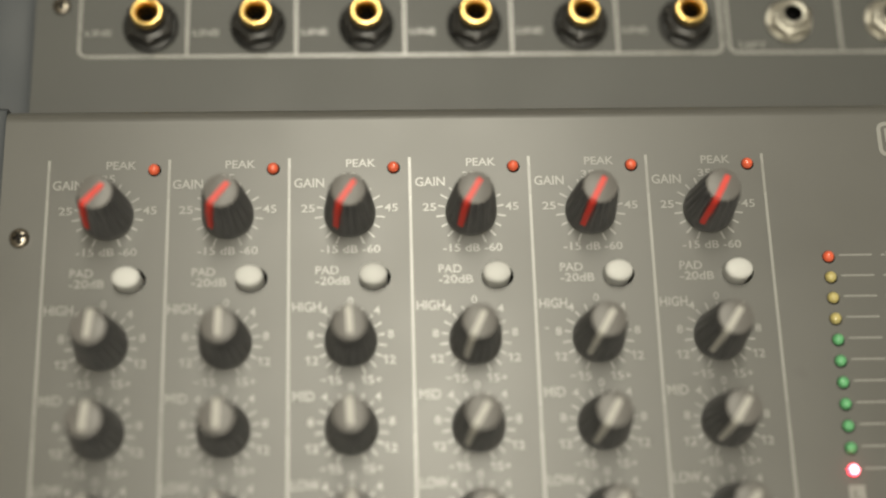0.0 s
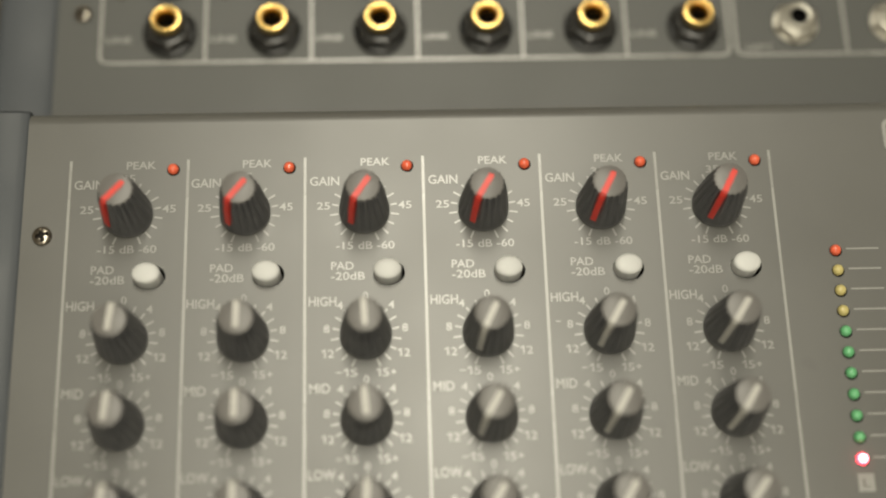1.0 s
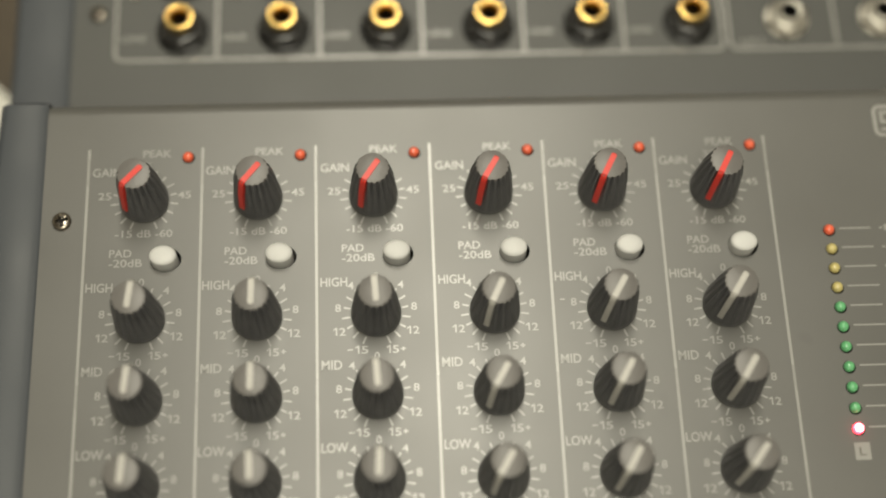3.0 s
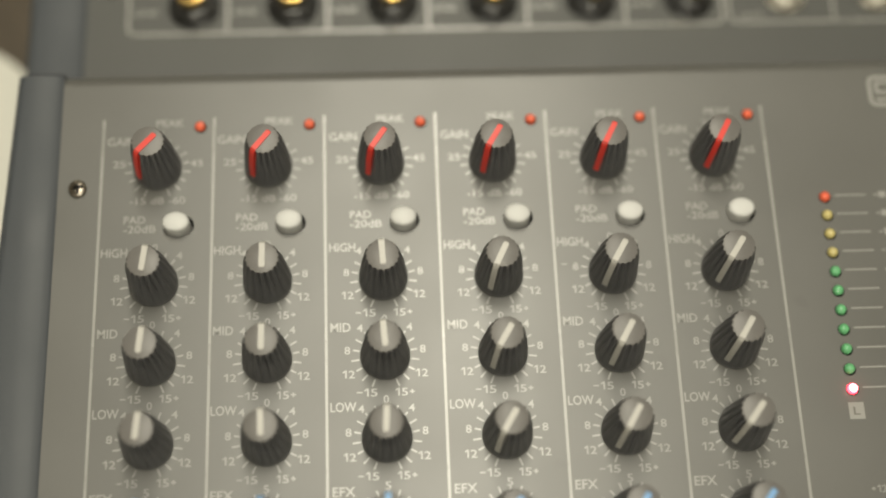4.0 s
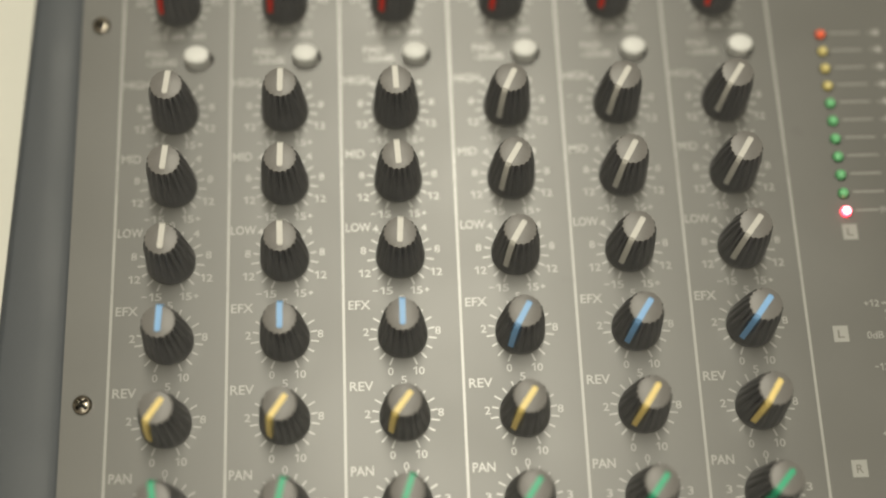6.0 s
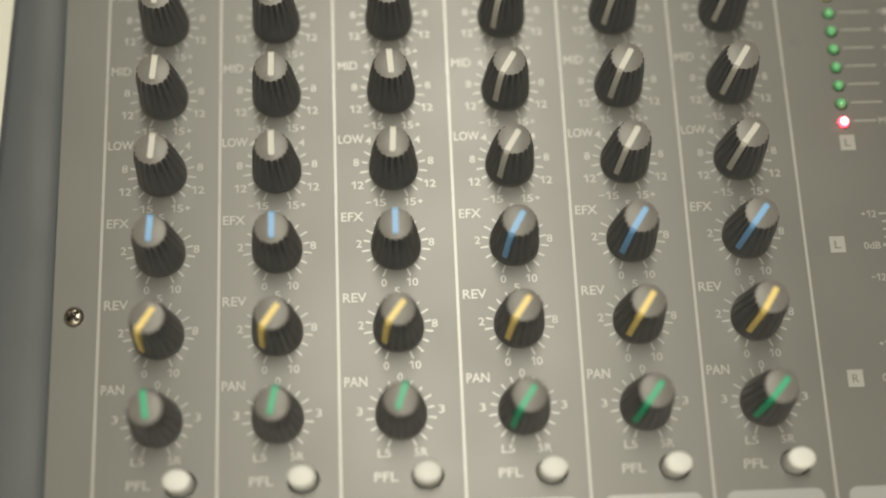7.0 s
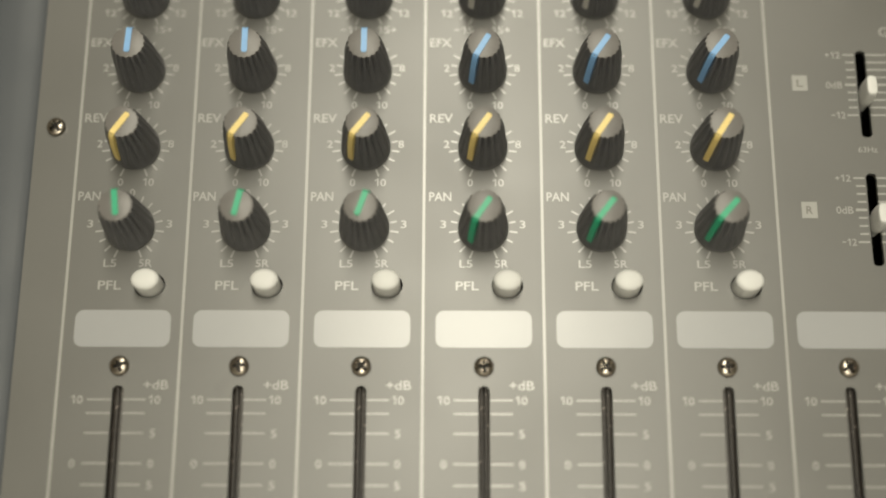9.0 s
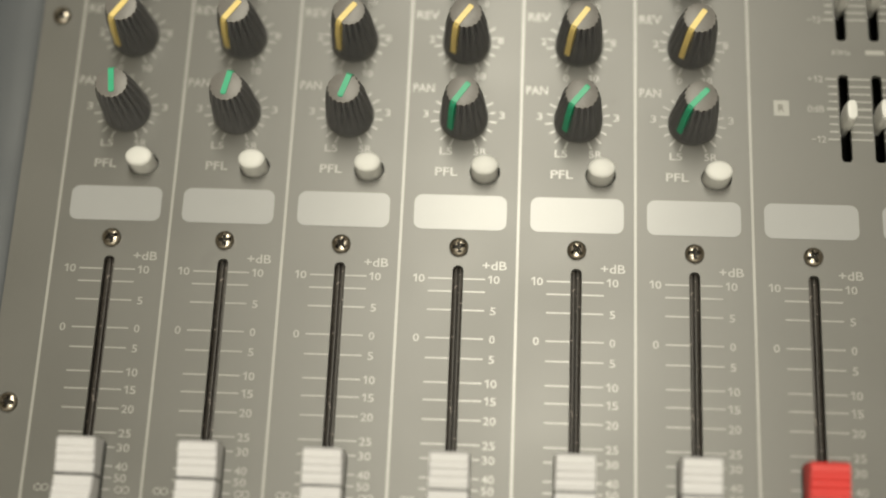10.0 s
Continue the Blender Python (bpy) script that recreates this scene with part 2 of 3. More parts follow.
def room():
    # unseen walls; the south one is set close to bounce fill light
    x0, x1, y0, y1 = -1.9, 2.1, -0.62, 2.5
    th = 0.12
    tagged(part("floor", mesh_of("floor", *box(x0, x1, y0, y1, FLOOR_Z - th, FLOOR_Z), M_FLOOR), None), "brown floor covering of the room", "floor", kind="structure")
    tagged(part("ceiling", mesh_of("ceiling", *box(x0, x1, y0, y1, CEIL_Z, CEIL_Z + th), M_CEIL), None), "plain white painted ceiling", "ceiling", kind="structure")
    for n, b in (("wall_west", (x0 - th, x0, y0, y1)), ("wall_east", (x1, x1 + th, y0, y1)), ("bounce_wall_south", (x0 - th, x1 + th, y0 - th, y0)), ("wall_north", (x0 - th, x1 + th, y1, y1 + th))):
        tagged(part(n, mesh_of(n, *box(*b, FLOOR_Z - th, CEIL_Z + th), M_WALL), None), "unseen cream room wall that bounces light", "wall", kind="structure")
    for x, y, watts, long in LAMPS:
        housing = mesh_of("housing", *box(-0.15, 0.15, -long / 2 - 0.03, long / 2 + 0.03, 0.0, 0.10), M_TUBE)
        lamp = tagged(new("ceiling_light"), "white fluorescent ceiling light fitting", "ceiling light", "ceiling lights")
        lamp.location = (x, y, LAMP_Z)
        part("housing", housing, lamp)
        part("diffuser", mesh_of("diffuser", *box(-0.13, 0.13, -long / 2, long / 2, -0.002, 0.0), M_WHITE), lamp, label="white plastic diffuser")


room()


def table():
    t = tagged(new("table"), "dark brown wooden table under the console", "table")
    t.location = (0.1, 0.0, FLOOR_Z)
    h = TABLE_Z - FLOOR_Z
    part("tabletop", mesh_of("tabletop", *box(-0.75, 0.75, -0.42, 0.42, h - 0.032, h, 0.004), M_WOOD), t)
    leg = mesh_of("leg", *box(-0.025, 0.025, -0.025, 0.025, 0.0, h - 0.032), M_WOOD)
    for x in (-0.70, 0.70):
        for y in (-0.37, 0.37):
            part("leg", leg, t, (x, y, 0))


table()


def board():
    pts = round_rect(-0.46, -0.052, -0.34, 0.262, 0.034, 10)
    n = len(pts)
    v = [(*p, 0.0) for p in pts] + [(*p, 0.0030) for p in pts]
    f = [tuple(range(n))[::-1], tuple(range(n, 2 * n))] + [(i, (i + 1) % n, n + (i + 1) % n, n + i) for i in range(n)]
    b = part("board", mesh_of("board", v, f, M_MAT), None, (0, 0, TABLE_Z))
    tagged(b, "cream white board with rounded corners lying on the dark table", "board")


board()

# ---- the console ----
console = tagged(new("mixing_console"), "grey audio mixing console with black knobs and white faders", "mixing console")
console.location = (0, 0, 0)


def body():
    v, f = box(X_LEFT + 0.001, X_RIGHT - 0.001, Y_FRONT + 0.001, Y_REAR - 0.001, -0.075, -0.030)
    part("chassis", mesh_of("chassis", v, f, M_CHEEK), console, label="dark grey lower housing")
    foot = mesh_of("rubber_foot", *lathe([(0.009, -0.083), (0.010, -0.075)], 24, cap_low=True), M_BLACK)
    for x in (0.0, 0.27):
        for y in (-0.07, 0.29):
            part("rubber_foot", foot, console, (x, y, 0))
    # main panel with its slots and button holes
    holes = []
    for i in range(8):
        holes.append(round_rect(XC[i] - 0.0014, XC[i] + 0.0014, SLOT_LOW, SLOT_TOP, 0.0013, 4))
    for i in range(CH):
        for y in (0.1604, 0.0209):
            holes.append([(XC[i] + 0.0060 + 0.0040 * math.cos(a), y + 0.0033 * math.sin(a)) for a in [2 * math.pi * k / 28 for k in range(28)]])
    for k in range(2):
        for y0, y1 in ((0.0612, 0.0858), (0.0263, 0.0512)):
            cx = 0.1899 + 0.0087 * k
            holes.append(round_rect(cx - 0.0014, cx + 0.0014, y0, y1, 0.0011, 4))
    bm = sheet([(X_LEFT, Y_FRONT), (X_RIGHT, Y_FRONT), (X_RIGHT, Y_EDGE - 0.0040), (X_LEFT, Y_EDGE - 0.0040)], holes, 0.0, 0.0015)
    panel = part("front_panel", mesh_from_bm("front_panel", bm, M_PANEL), console, label="satin grey painted steel control panel")
    # rolled rear edge of the panel and the step behind it
    R = 0.0040
    prof = [(Y_EDGE - R + R * math.sin(radians(a)), -R + R * math.cos(radians(a))) for a in range(0, 91, 10)] + [(Y_EDGE, REAR_Z - 0.004)]
    v = [(x, y, z) for x in (X_LEFT, X_RIGHT) for y, z in prof]
    n = len(prof)
    f = [(i, i + 1, n + i + 1, n + i) for i in range(n - 1)]
    part("panel_edge", mesh_of("panel_edge", v, f, M_PANEL, True), console)
    # near-black plate added under the openings for the shade inside
    part("shade_plate", mesh_of("shade_plate", *box(X_LEFT + 0.002, X_RIGHT - 0.002, Y_FRONT + 0.002, Y_STEP - 0.004, -0.0120, -0.0100), M_DARK), console)
    # two soft lips that meet over each slot
    lip = [(-0.0030, -0.0048), (-0.0017, -0.0031), (-0.0011, -0.0025), (-0.0006, -0.0023), (-0.0003, -0.00235), (-0.00012, -0.0026), (-0.00003, -0.0030)]
    prof = lip + [(-x, z) for x, z in reversed(lip)]
    v = [(x, y, z) for y in (SLOT_LOW - 0.001, SLOT_TOP + 0.001) for x, z in prof]
    n = len(prof)
    strip = mesh_of("dust_strip", v, [(i, i + 1, n + i + 1, n + i) for i in range(n - 1)], M_SLOT, True)
    for i in range(8):
        part("dust_strip", strip, console, (XC[i], 0, 0))
    # rear connector panel
    bm = sheet([(X_LEFT - 0.001, Y_EDGE), (X_RIGHT, Y_EDGE), (X_RIGHT, Y_REAR), (X_LEFT - 0.001, Y_REAR)], [], REAR_Z, 0.0015)
    rear = part("connector_panel", mesh_from_bm("connector_panel", bm, M_REAR), console, label="lower grey connector panel")

    def cheek(name, x_in, x_out, y0, y1, top, inner_drop, flare=0.0):
        s = 1 if x_out > x_in else -1
        w = abs(x_out - x_in)
        r = 0.0024
        prof = [(0.0001, -0.0745), (0.0001, top - inner_drop - 0.0008), (0.0006, top - inner_drop - 0.0004), (0.0021, top - inner_drop - 0.0002), (0.0025, top - inner_drop)]
        prof += [(w - r + r * math.sin(radians(a)), top - r + r * math.cos(radians(a))) for a in range(0, 91, 15)]
        prof += [(w, -0.0745)]
        e = 0.0012
        v = []
        for y, k, fl in ((y0, e, flare), (y0 + e, 0.0, flare), (y1 - e, 0.0, 0.0), (y1, e, 0.0)):
            v += [(x_in + s * (a + (fl - k if a > w * 0.5 else 0)), y, b - (k if b > -0.07 else 0)) for a, b in prof]
        n = len(prof)
        f = [tuple(range(n)), tuple(range(3 * n, 4 * n))[::-1]]
        for k in range(3):
            f += [(k * n + i, k * n + (i + 1) % n, (k + 1) * n + (i + 1) % n, (k + 1) * n + i) for i in range(n)]
        part(name, mesh_of(name, v, f, M_CHEEK, True), console, label="dark blue-grey plastic end cheek")

    cheek("end_cheek", X_LEFT, -0.0394, Y_FRONT, Y_STEP, 0.0002, 0.0002, 0.0116)
    cheek("end_cheek", X_LEFT - 0.001, -0.0448, Y_STEP + 0.0003, Y_REAR, REAR_Z + 0.0004, 0.0002)
    cheek("end_cheek", X_RIGHT, X_RIGHT + 0.0129, Y_FRONT, Y_STEP, 0.0002, 0.0002, 0.0116)
    cheek("end_cheek", X_RIGHT, X_RIGHT + 0.015, Y_STEP + 0.0003, Y_REAR, REAR_Z + 0.0004, 0.0002)
    return panel, rear


PANEL, REAR = body()

# ---- knobs ----
KNOB_H, KNOB_R, KNOB_T = 0.0171, 0.0064, 0.0041


def knob_meshes():
    def ribs(a, k):
        deep = (0, 0, 0.0, 0.04, 0.14, 0.19, 0.17, 0.04)[k]
        return 1.0 - deep * (0.5 + 0.5 * math.cos(18 * a)) ** 2
    h = KNOB_H
    rings = [(KNOB_R * 0.985, 0.0003), (KNOB_R, 0.0009), (KNOB_R * 0.985, 0.0022), (KNOB_R * 0.965, 0.0030), (0.0054, 0.0115), (KNOB_T + 0.0005, h - 0.0012), (KNOB_T + 0.0001, h - 0.0004), (KNOB_T - 0.0004, h)]
    bodym = mesh_of("knob_body", *lathe(rings, 108, ribs, cap_low=True), M_KNOB, True)
    topm = mesh_of("knob_top", *lathe([(KNOB_T + 0.0002, h - 0.0003), (KNOB_T + 0.0001, h + 0.0001), (KNOB_T - 0.0002, h + 0.0002)], 108, lambda a, k: 1.0 - 0.07 * (0.5 + 0.5 * math.cos(18 * a)) ** 2), M_TOPLIT, True)
    w = 0.00074

    def pointer(mat, name):
        up = [(-KNOB_T * 0.66, h + 0.00030), (-KNOB_T * 0.62, h + 0.00040), (-KNOB_T * 0.54, h + 0.00045), (KNOB_T - 0.0003, h + 0.00045), (KNOB_T + 0.0003, h - 0.0002), (KNOB_T + 0.0007, h - 0.0012), (0.0056, 0.0115), (KNOB_R * 0.965 + 0.0001, 0.0044)]
        dn = [(-KNOB_T * 0.66, h - 0.0008), (-KNOB_T * 0.62, h - 0.0008), (-KNOB_T * 0.54, h - 0.0008), (KNOB_T - 0.0015, h - 0.0008), (KNOB_T - 0.0012, h - 0.0015), (KNOB_T - 0.0010, h - 0.0020), (0.0042, 0.0115), (KNOB_R * 0.965 - 0.0012, 0.0044)]
        n = len(up)
        wide = [w * 0.45, w * 0.82] + [w] * (n - 2)
        v = [(x * q, y, z) for x in (-1, 1) for q, (y, z) in zip(wide, up)] + [(x * q, y, z) for x in (-1, 1) for q, (y, z) in zip(wide, dn)]
        f = []
        for i in range(n - 1):
            f += [(i, i + 1, n + i + 1, n + i), (i, i + 1, 2 * n + i + 1, 2 * n + i), (n + i, n + i + 1, 3 * n + i + 1, 3 * n + i)]
        f += [(0, n, 3 * n, 2 * n), (n - 1, 2 * n - 1, 4 * n - 1, 3 * n - 1)]
        return mesh_of(name, v, f, mat)
    return bodym, topm, {k: pointer(m, "pointer_" + k) for k, m in (("red", M_RED), ("white", M_WHITE), ("blue", M_BLUE), ("yellow", M_YELLOW), ("green", M_GREEN))}


KBODY, KTOP, KPOINT = knob_meshes()
KCOLOR = {"gain": "red", "high": "white", "mid": "white", "low": "white", "efx": "blue", "rev": "yellow", "pan": "green"}
# where each pointer stands, in degrees clockwise from straight up
TURN = {
    "gain": (-137, -141, -146, -149, -152, -151), "high": (7, 1, -3, -154, -149, -146), "mid": (6, 1, -4, -149, -150, -147),
    "low": (5, -1, 3, -149, -149, -142), "efx": (3, 0, 0, -150, -146, -142), "rev": (-146, -145, -143, -145, -146, -147), "pan": (-7, 12, 19, -146, -142, -138)}
for row, y in KNOBS:
    for i in range(CH):
        turn = TURN[row][i]
        k = part("knob", KBODY, console, (XC[i], y, 0), -turn, "black ribbed plastic knob with a %s pointer, turned %s" % (KCOLOR[row], "up" if abs(turn) < 40 else "down to the left"))
        part("knob_top", KTOP, k, label="knob top in grey lightened for overhead light")
        part("pointer", KPOINT[KCOLOR[row]], k, label=KCOLOR[row] + " pointer strip")

# ---- printing on the panel ----


def mark_mesh(reach):
    me = mesh_of("scale_mark", *tick(0.0, 0.0067, reach, 0.00047), M_PRINT)
    me["reach"] = reach
    return me


LONG_MARK, SHORT_MARK = mark_mesh(0.0088), mark_mesh(0.0084)


def scale_ticks(skip=()):
    """Seventeen radial marks round a knob: their turn and mesh."""
    return [(-n * 19.6, LONG_MARK if n % 2 or abs(n) == 8 else SHORT_MARK) for n in range(-8, 9) if n not in skip]


small_marks = []
_words = {}


def word(s, h, w, x, y, parent=None, name="printed_number", z=PRINT_Z, bold=0.011):
    """One printed word or figure; alike ones share a mesh."""
    key = (name, s, h, w, bold)
    if key not in _words:
        _words[key] = mesh_of(name, *text_piece(s, h, w, bold), M_PRINT)
    part(name, _words[key], parent or PANEL, (x, y, z))


N = 0.0021
EQ = [("0", 0, 0.0101, N, 0.0014), ("4", -0.0064, 0.0077, N, 0.0016), ("4", 0.0064, 0.0077, N, 0.0016), ("8", -0.0097, 0.0017, N, 0.0015), ("8", 0.0097, 0.0017, N, 0.0015),
      ("12", -0.0094, -0.0047, N, 0.0033), ("12", 0.0093, -0.0047, N, 0.0033), ("-15", -0.0048, -0.0096, N, 0.0054), ("15+", 0.0049, -0.0096, N, 0.0050)]
SEND = [("5", 0, 0.0096, N, 0.0015), ("2", -0.0094, 0.0009, N, 0.0015), ("8", 0.0091, 0.0009, N, 0.0015), ("0", -0.0033, -0.0097, N, 0.0014), ("10", 0.0039, -0.0097, N, 0.0030)]
PANS = [("0", 0, 0.0094, N, 0.0014), ("3", -0.0102, 0.0010, N, 0.0015), ("3", 0.0100, 0.0010, N, 0.0015), ("L5", -0.0044, -0.0095, N, 0.0033), ("5R", 0.0046, -0.0095, N, 0.0034)]
GAINS = [("25", -0.0104, 0.0014, N, 0.0034), ("45", 0.0103, 0.0014, N, 0.0034), ("35", -0.0002, 0.0098, N, 0.0034), ("-15 dB -60", 0.0001, -0.0094, N, 0.0148)]
SCALES = {"gain": GAINS, "high": EQ, "mid": EQ, "low": EQ, "efx": SEND, "rev": SEND, "pan": PANS}
NAMES = {"high": ("HIGH", 0.0069, -0.0107, 0.0088), "mid": ("MID", 0.0052, -0.0114, 0.0080), "low": ("LOW", 0.0066, -0.0109, 0.0083), "efx": ("EFX", 0.0057, -0.0110, 0.0083),
         "rev": ("REV", 0.0060, -0.0108, 0.0082), "pan": ("PAN", 0.0057, -0.0110, 0.0085), "gain": ("GAIN", 0.0075, -0.0101, 0.0082)}
for row, y in KNOBS:
    s, w, dx, dy = NAMES[row]
    for i in range(CH):
        marks = scale_ticks((0,) if row == "gain" else ())
        if row in ("efx", "rev", "pan"):
            for a, me in marks:
                part("scale_mark", me, PANEL, (XC[i], y, PRINT_Z), a)
        else:
            small_marks += [moved(tick(0.0, 0.0067, me["reach"], 0.00047), XC[i], y, turn=a) for a, me in marks]
        word(s, 0.0025, w, XC[i] + dx, y + dy, name="printed_word", bold=0.014)
        for t, lx, ly, lh, lw in SCALES[row]:
            word(t, lh, lw, XC[i] + lx, y + ly)
tagged(part("scale_print", mesh_of("scale_print", *joined(*small_marks), M_PRINT), PANEL, (0, 0, PRINT_Z)), "fine white printed marks round the upper knobs", kind="stuff")
peak = mesh_of("printed_word", *text_piece("PEAK", 0.0022, 0.0075, 0.014), M_PRINT)
pfl = mesh_of("printed_word", *text_piece("PFL", 0.0024, 0.0058, 0.014), M_PRINT)
label_me = mesh_of("write_on_label", *filled(round_rect(-0.012, 0.012, -0.00475, 0.00475, 0.0022)), M_LABEL)
line_me = mesh_of("divider_line", *flat(-0.00036, 0.00036, Y_FRONT + 0.004, 0.1920), M_PRINT)
FADER_Y = [-0.0084, -0.0118, -0.0167, -0.0241, -0.0293, -0.0355, -0.0400, -0.0449, -0.0510, -0.0546, -0.0593, -0.0621, -0.0650]
FADER_N = ["10", "", "5", "0", "5", "10", "15", "20", "25", "30", "40", "50", ""]


def infinity():
    ring = outline_ring(-0.0010, 0.0010, -0.0009, 0.0009, 0.0009, 0.0003)
    return joined(moved(ring, -0.0009), moved(ring, 0.0009))


LEFT_LINE = mesh_of("scale_line", *flat(-0.0075, -0.0015, -0.0002, 0.0002), M_PRINT)
RIGHT_LINE = mesh_of("scale_line", *flat(0.0015, 0.0070, -0.0002, 0.0002), M_PRINT)
INFINITE = mesh_of("printed_number", *infinity(), M_PRINT)


def fader_print(cx):
    word("+dB", 0.0024, 0.0062, cx + 0.0093, -0.0046, name="printed_word")
    for y, s in zip(FADER_Y, FADER_N):
        part("scale_line", LEFT_LINE, PANEL, (cx, y, PRINT_Z))
        part("scale_line", RIGHT_LINE, PANEL, (cx, y, PRINT_Z))
        if s:
            word(s, N, 0.0014 * len(s) + (0.0003 if len(s) > 1 else 0), cx + 0.0092, y)
    word("10", N, 0.0031, cx - 0.0099, FADER_Y[0])
    word("0", N, 0.0015, cx - 0.0099, FADER_Y[3])
    for x in (-0.0100, 0.0100):
        part("printed_number", INFINITE, PANEL, (cx + x, FADER_Y[-1], PRINT_Z))
    word("dB", N, 0.0034, cx + 0.0100, FADER_Y[-1] - 0.0030, name="printed_word")


for i in range(CH):
    part("printed_word", peak, PANEL, (XC[i] + 0.0029, 0.1906, PRINT_Z))
    word("PAD", 0.0022, 0.0057, XC[i] - 0.0057, 0.1624, name="printed_word")
    word("-20dB", 0.0022, 0.0085, XC[i] - 0.0043, 0.1597, name="printed_word")
    part("printed_word", pfl, PANEL, (XC[i] - 0.0041, 0.0209, PRINT_Z))
for i in range(CH + 1):
    part("divider_line", line_me, PANEL, ((XC[i] + XC[i - 1]) / 2 if i else -0.0150, 0, PRINT_Z))
part("print_fleck", mesh_of("print_fleck", *flat(-0.0006, 0.0006, -0.00016, 0.00016), M_PRINT), PANEL, (0.1076, 0.1467, PRINT_Z))
for i in range(8):
    part("write_on_label", label_me, PANEL, (XC[i], 0.0096, PRINT_Z), label="blank white write-on label field")
    fader_print(XC[i])

# ---- screws ----


def screw_meshes(r, mat):
    """A pan head with a cross sunk into it, and a near-black floor that paints its shade."""
    n, rings = 72, 15
    a, b = r * 0.60, r * 0.17

    def height(x, y, d):
        dome = r * (0.30 + 0.32 * math.sqrt(max(0.0, 1 - (d / r) ** 2)))
        arm = min(max(abs(x) / a, abs(y) / b), max(abs(y) / a, abs(x) / b))
        sink = min(1.0, max(0.0, (1.18 - arm) / 0.36))
        return dome - sink * r * 0.34
    v, f = [(0, 0, height(0, 0, 0))], []
    for k in range(1, rings + 1):
        d = r * 0.998 * k / rings
        for i in range(n):
            c, q = d * math.cos(2 * math.pi * i / n), d * math.sin(2 * math.pi * i / n)
            v.append((c, q, height(c, q, d)))
    for i in range(n):
        v.append((r * math.cos(2 * math.pi * i / n), r * math.sin(2 * math.pi * i / n), 0.0))
    for i in range(n):
        j = (i + 1) % n
        f.append((0, 1 + i, 1 + j))
        f += [(1 + k * n + i, 1 + (k + 1) * n + i, 1 + (k + 1) * n + j, 1 + k * n + j) for k in range(rings)]
    head = mesh_of("screw_head", v, f, mat, True)
    w = b * 0.62
    pts = [(a * 0.9, -w), (a * 0.9, w), (w, w), (w, a * 0.9), (-w, a * 0.9), (-w, w), (-a * 0.9, w), (-a * 0.9, -w), (-w, -w), (-w, -a * 0.9), (w, -a * 0.9), (w, -w)]
    m = len(pts)
    z = r * 0.30
    floor = mesh_of("cross_recess", [(x, y, z - 0.0003) for x, y in pts] + [(x, y, z) for x, y in pts],
                    [tuple(range(m, 2 * m))] + [(i, (i + 1) % m, m + (i + 1) % m, m + i) for i in range(m)], M_CROSSSHADE)
    return head, floor


HEAD, CROSS = screw_meshes(0.00245, M_STEEL)


def screw(x, y, z, turn):
    s = part("screw", HEAD, console, (x, y, z), turn, "steel cross-head panel screw")
    part("cross_recess", CROSS, s)


for k, y in enumerate((0.1716, 0.0636, -0.0442)):
    screw(-0.0211, y, 0, 12 + 31 * k)
for i in range(8):
    screw(XC[i], 0.0, 0, (20, 5, 48, 8, 40, 2, 28, 60)[i])
screw(-0.0203, 0.2485, REAR_Z, 25)

# ---- buttons ----


def oval(a, k):
    return (1.0, 0.80)


def button(h):
    return mesh_of("button_cap", *lathe([(0.0036, -0.006), (0.0035, h - 0.0009), (0.0034, h - 0.0004), (0.0031, h - 0.0001), (0.0023, h + 0.0001), (0.0010, h + 0.0002)], 36, oval), M_BUTTON, True)


BUTTON, TALL = button(0.0036), button(0.0058)
for i in range(CH):
    part("push_button", BUTTON, console, (XC[i] + 0.0056, 0.1604, 0), label="oval white pad switch button")
    part("push_button", TALL, console, (XC[i] + 0.0059, 0.0209, 0), label="oval white pre-fade listen button")

# ---- lamps ----
def led_mesh(name, mat, r=0.0014):
    return mesh_of(name, *lathe([(r, -0.001), (r, 0.0004), (r * 0.92, 0.0009), (r * 0.7, 0.0013), (r * 0.4, 0.00155), (r * 0.12, 0.0016)], 24), mat, True)


LED = {k: led_mesh("led_" + k, m) for k, m in (("red", M_LEDRED), ("yellow", M_LEDYEL), ("green", M_LEDGRN), ("lit", M_LEDLIT))}
# flat dark disc paints the hole's rim and the shadow round an LED
LEDSHADE = mesh_of("led_hole_shade", *filled([(0.00166 * math.cos(radians(15 * k)), 0.00166 * math.sin(radians(15 * k))) for k in range(24)]), M_DARK)
for i in range(CH):
    part("led", LED["red"], console, (XC[i] + 0.0110, 0.1893, 0), label="small red peak indicator")
    part("led_hole_shade", LEDSHADE, PANEL, (XC[i] + 0.0111, 0.1892, 0.0001))
METER = ["red"] + ["yellow"] * 3 + ["green"] * 6 + ["lit"]
METER_X = 0.1793
mline = mesh_of("meter_line", *flat(0.0028, 0.0112, -0.00022, 0.00022), M_PRINT)
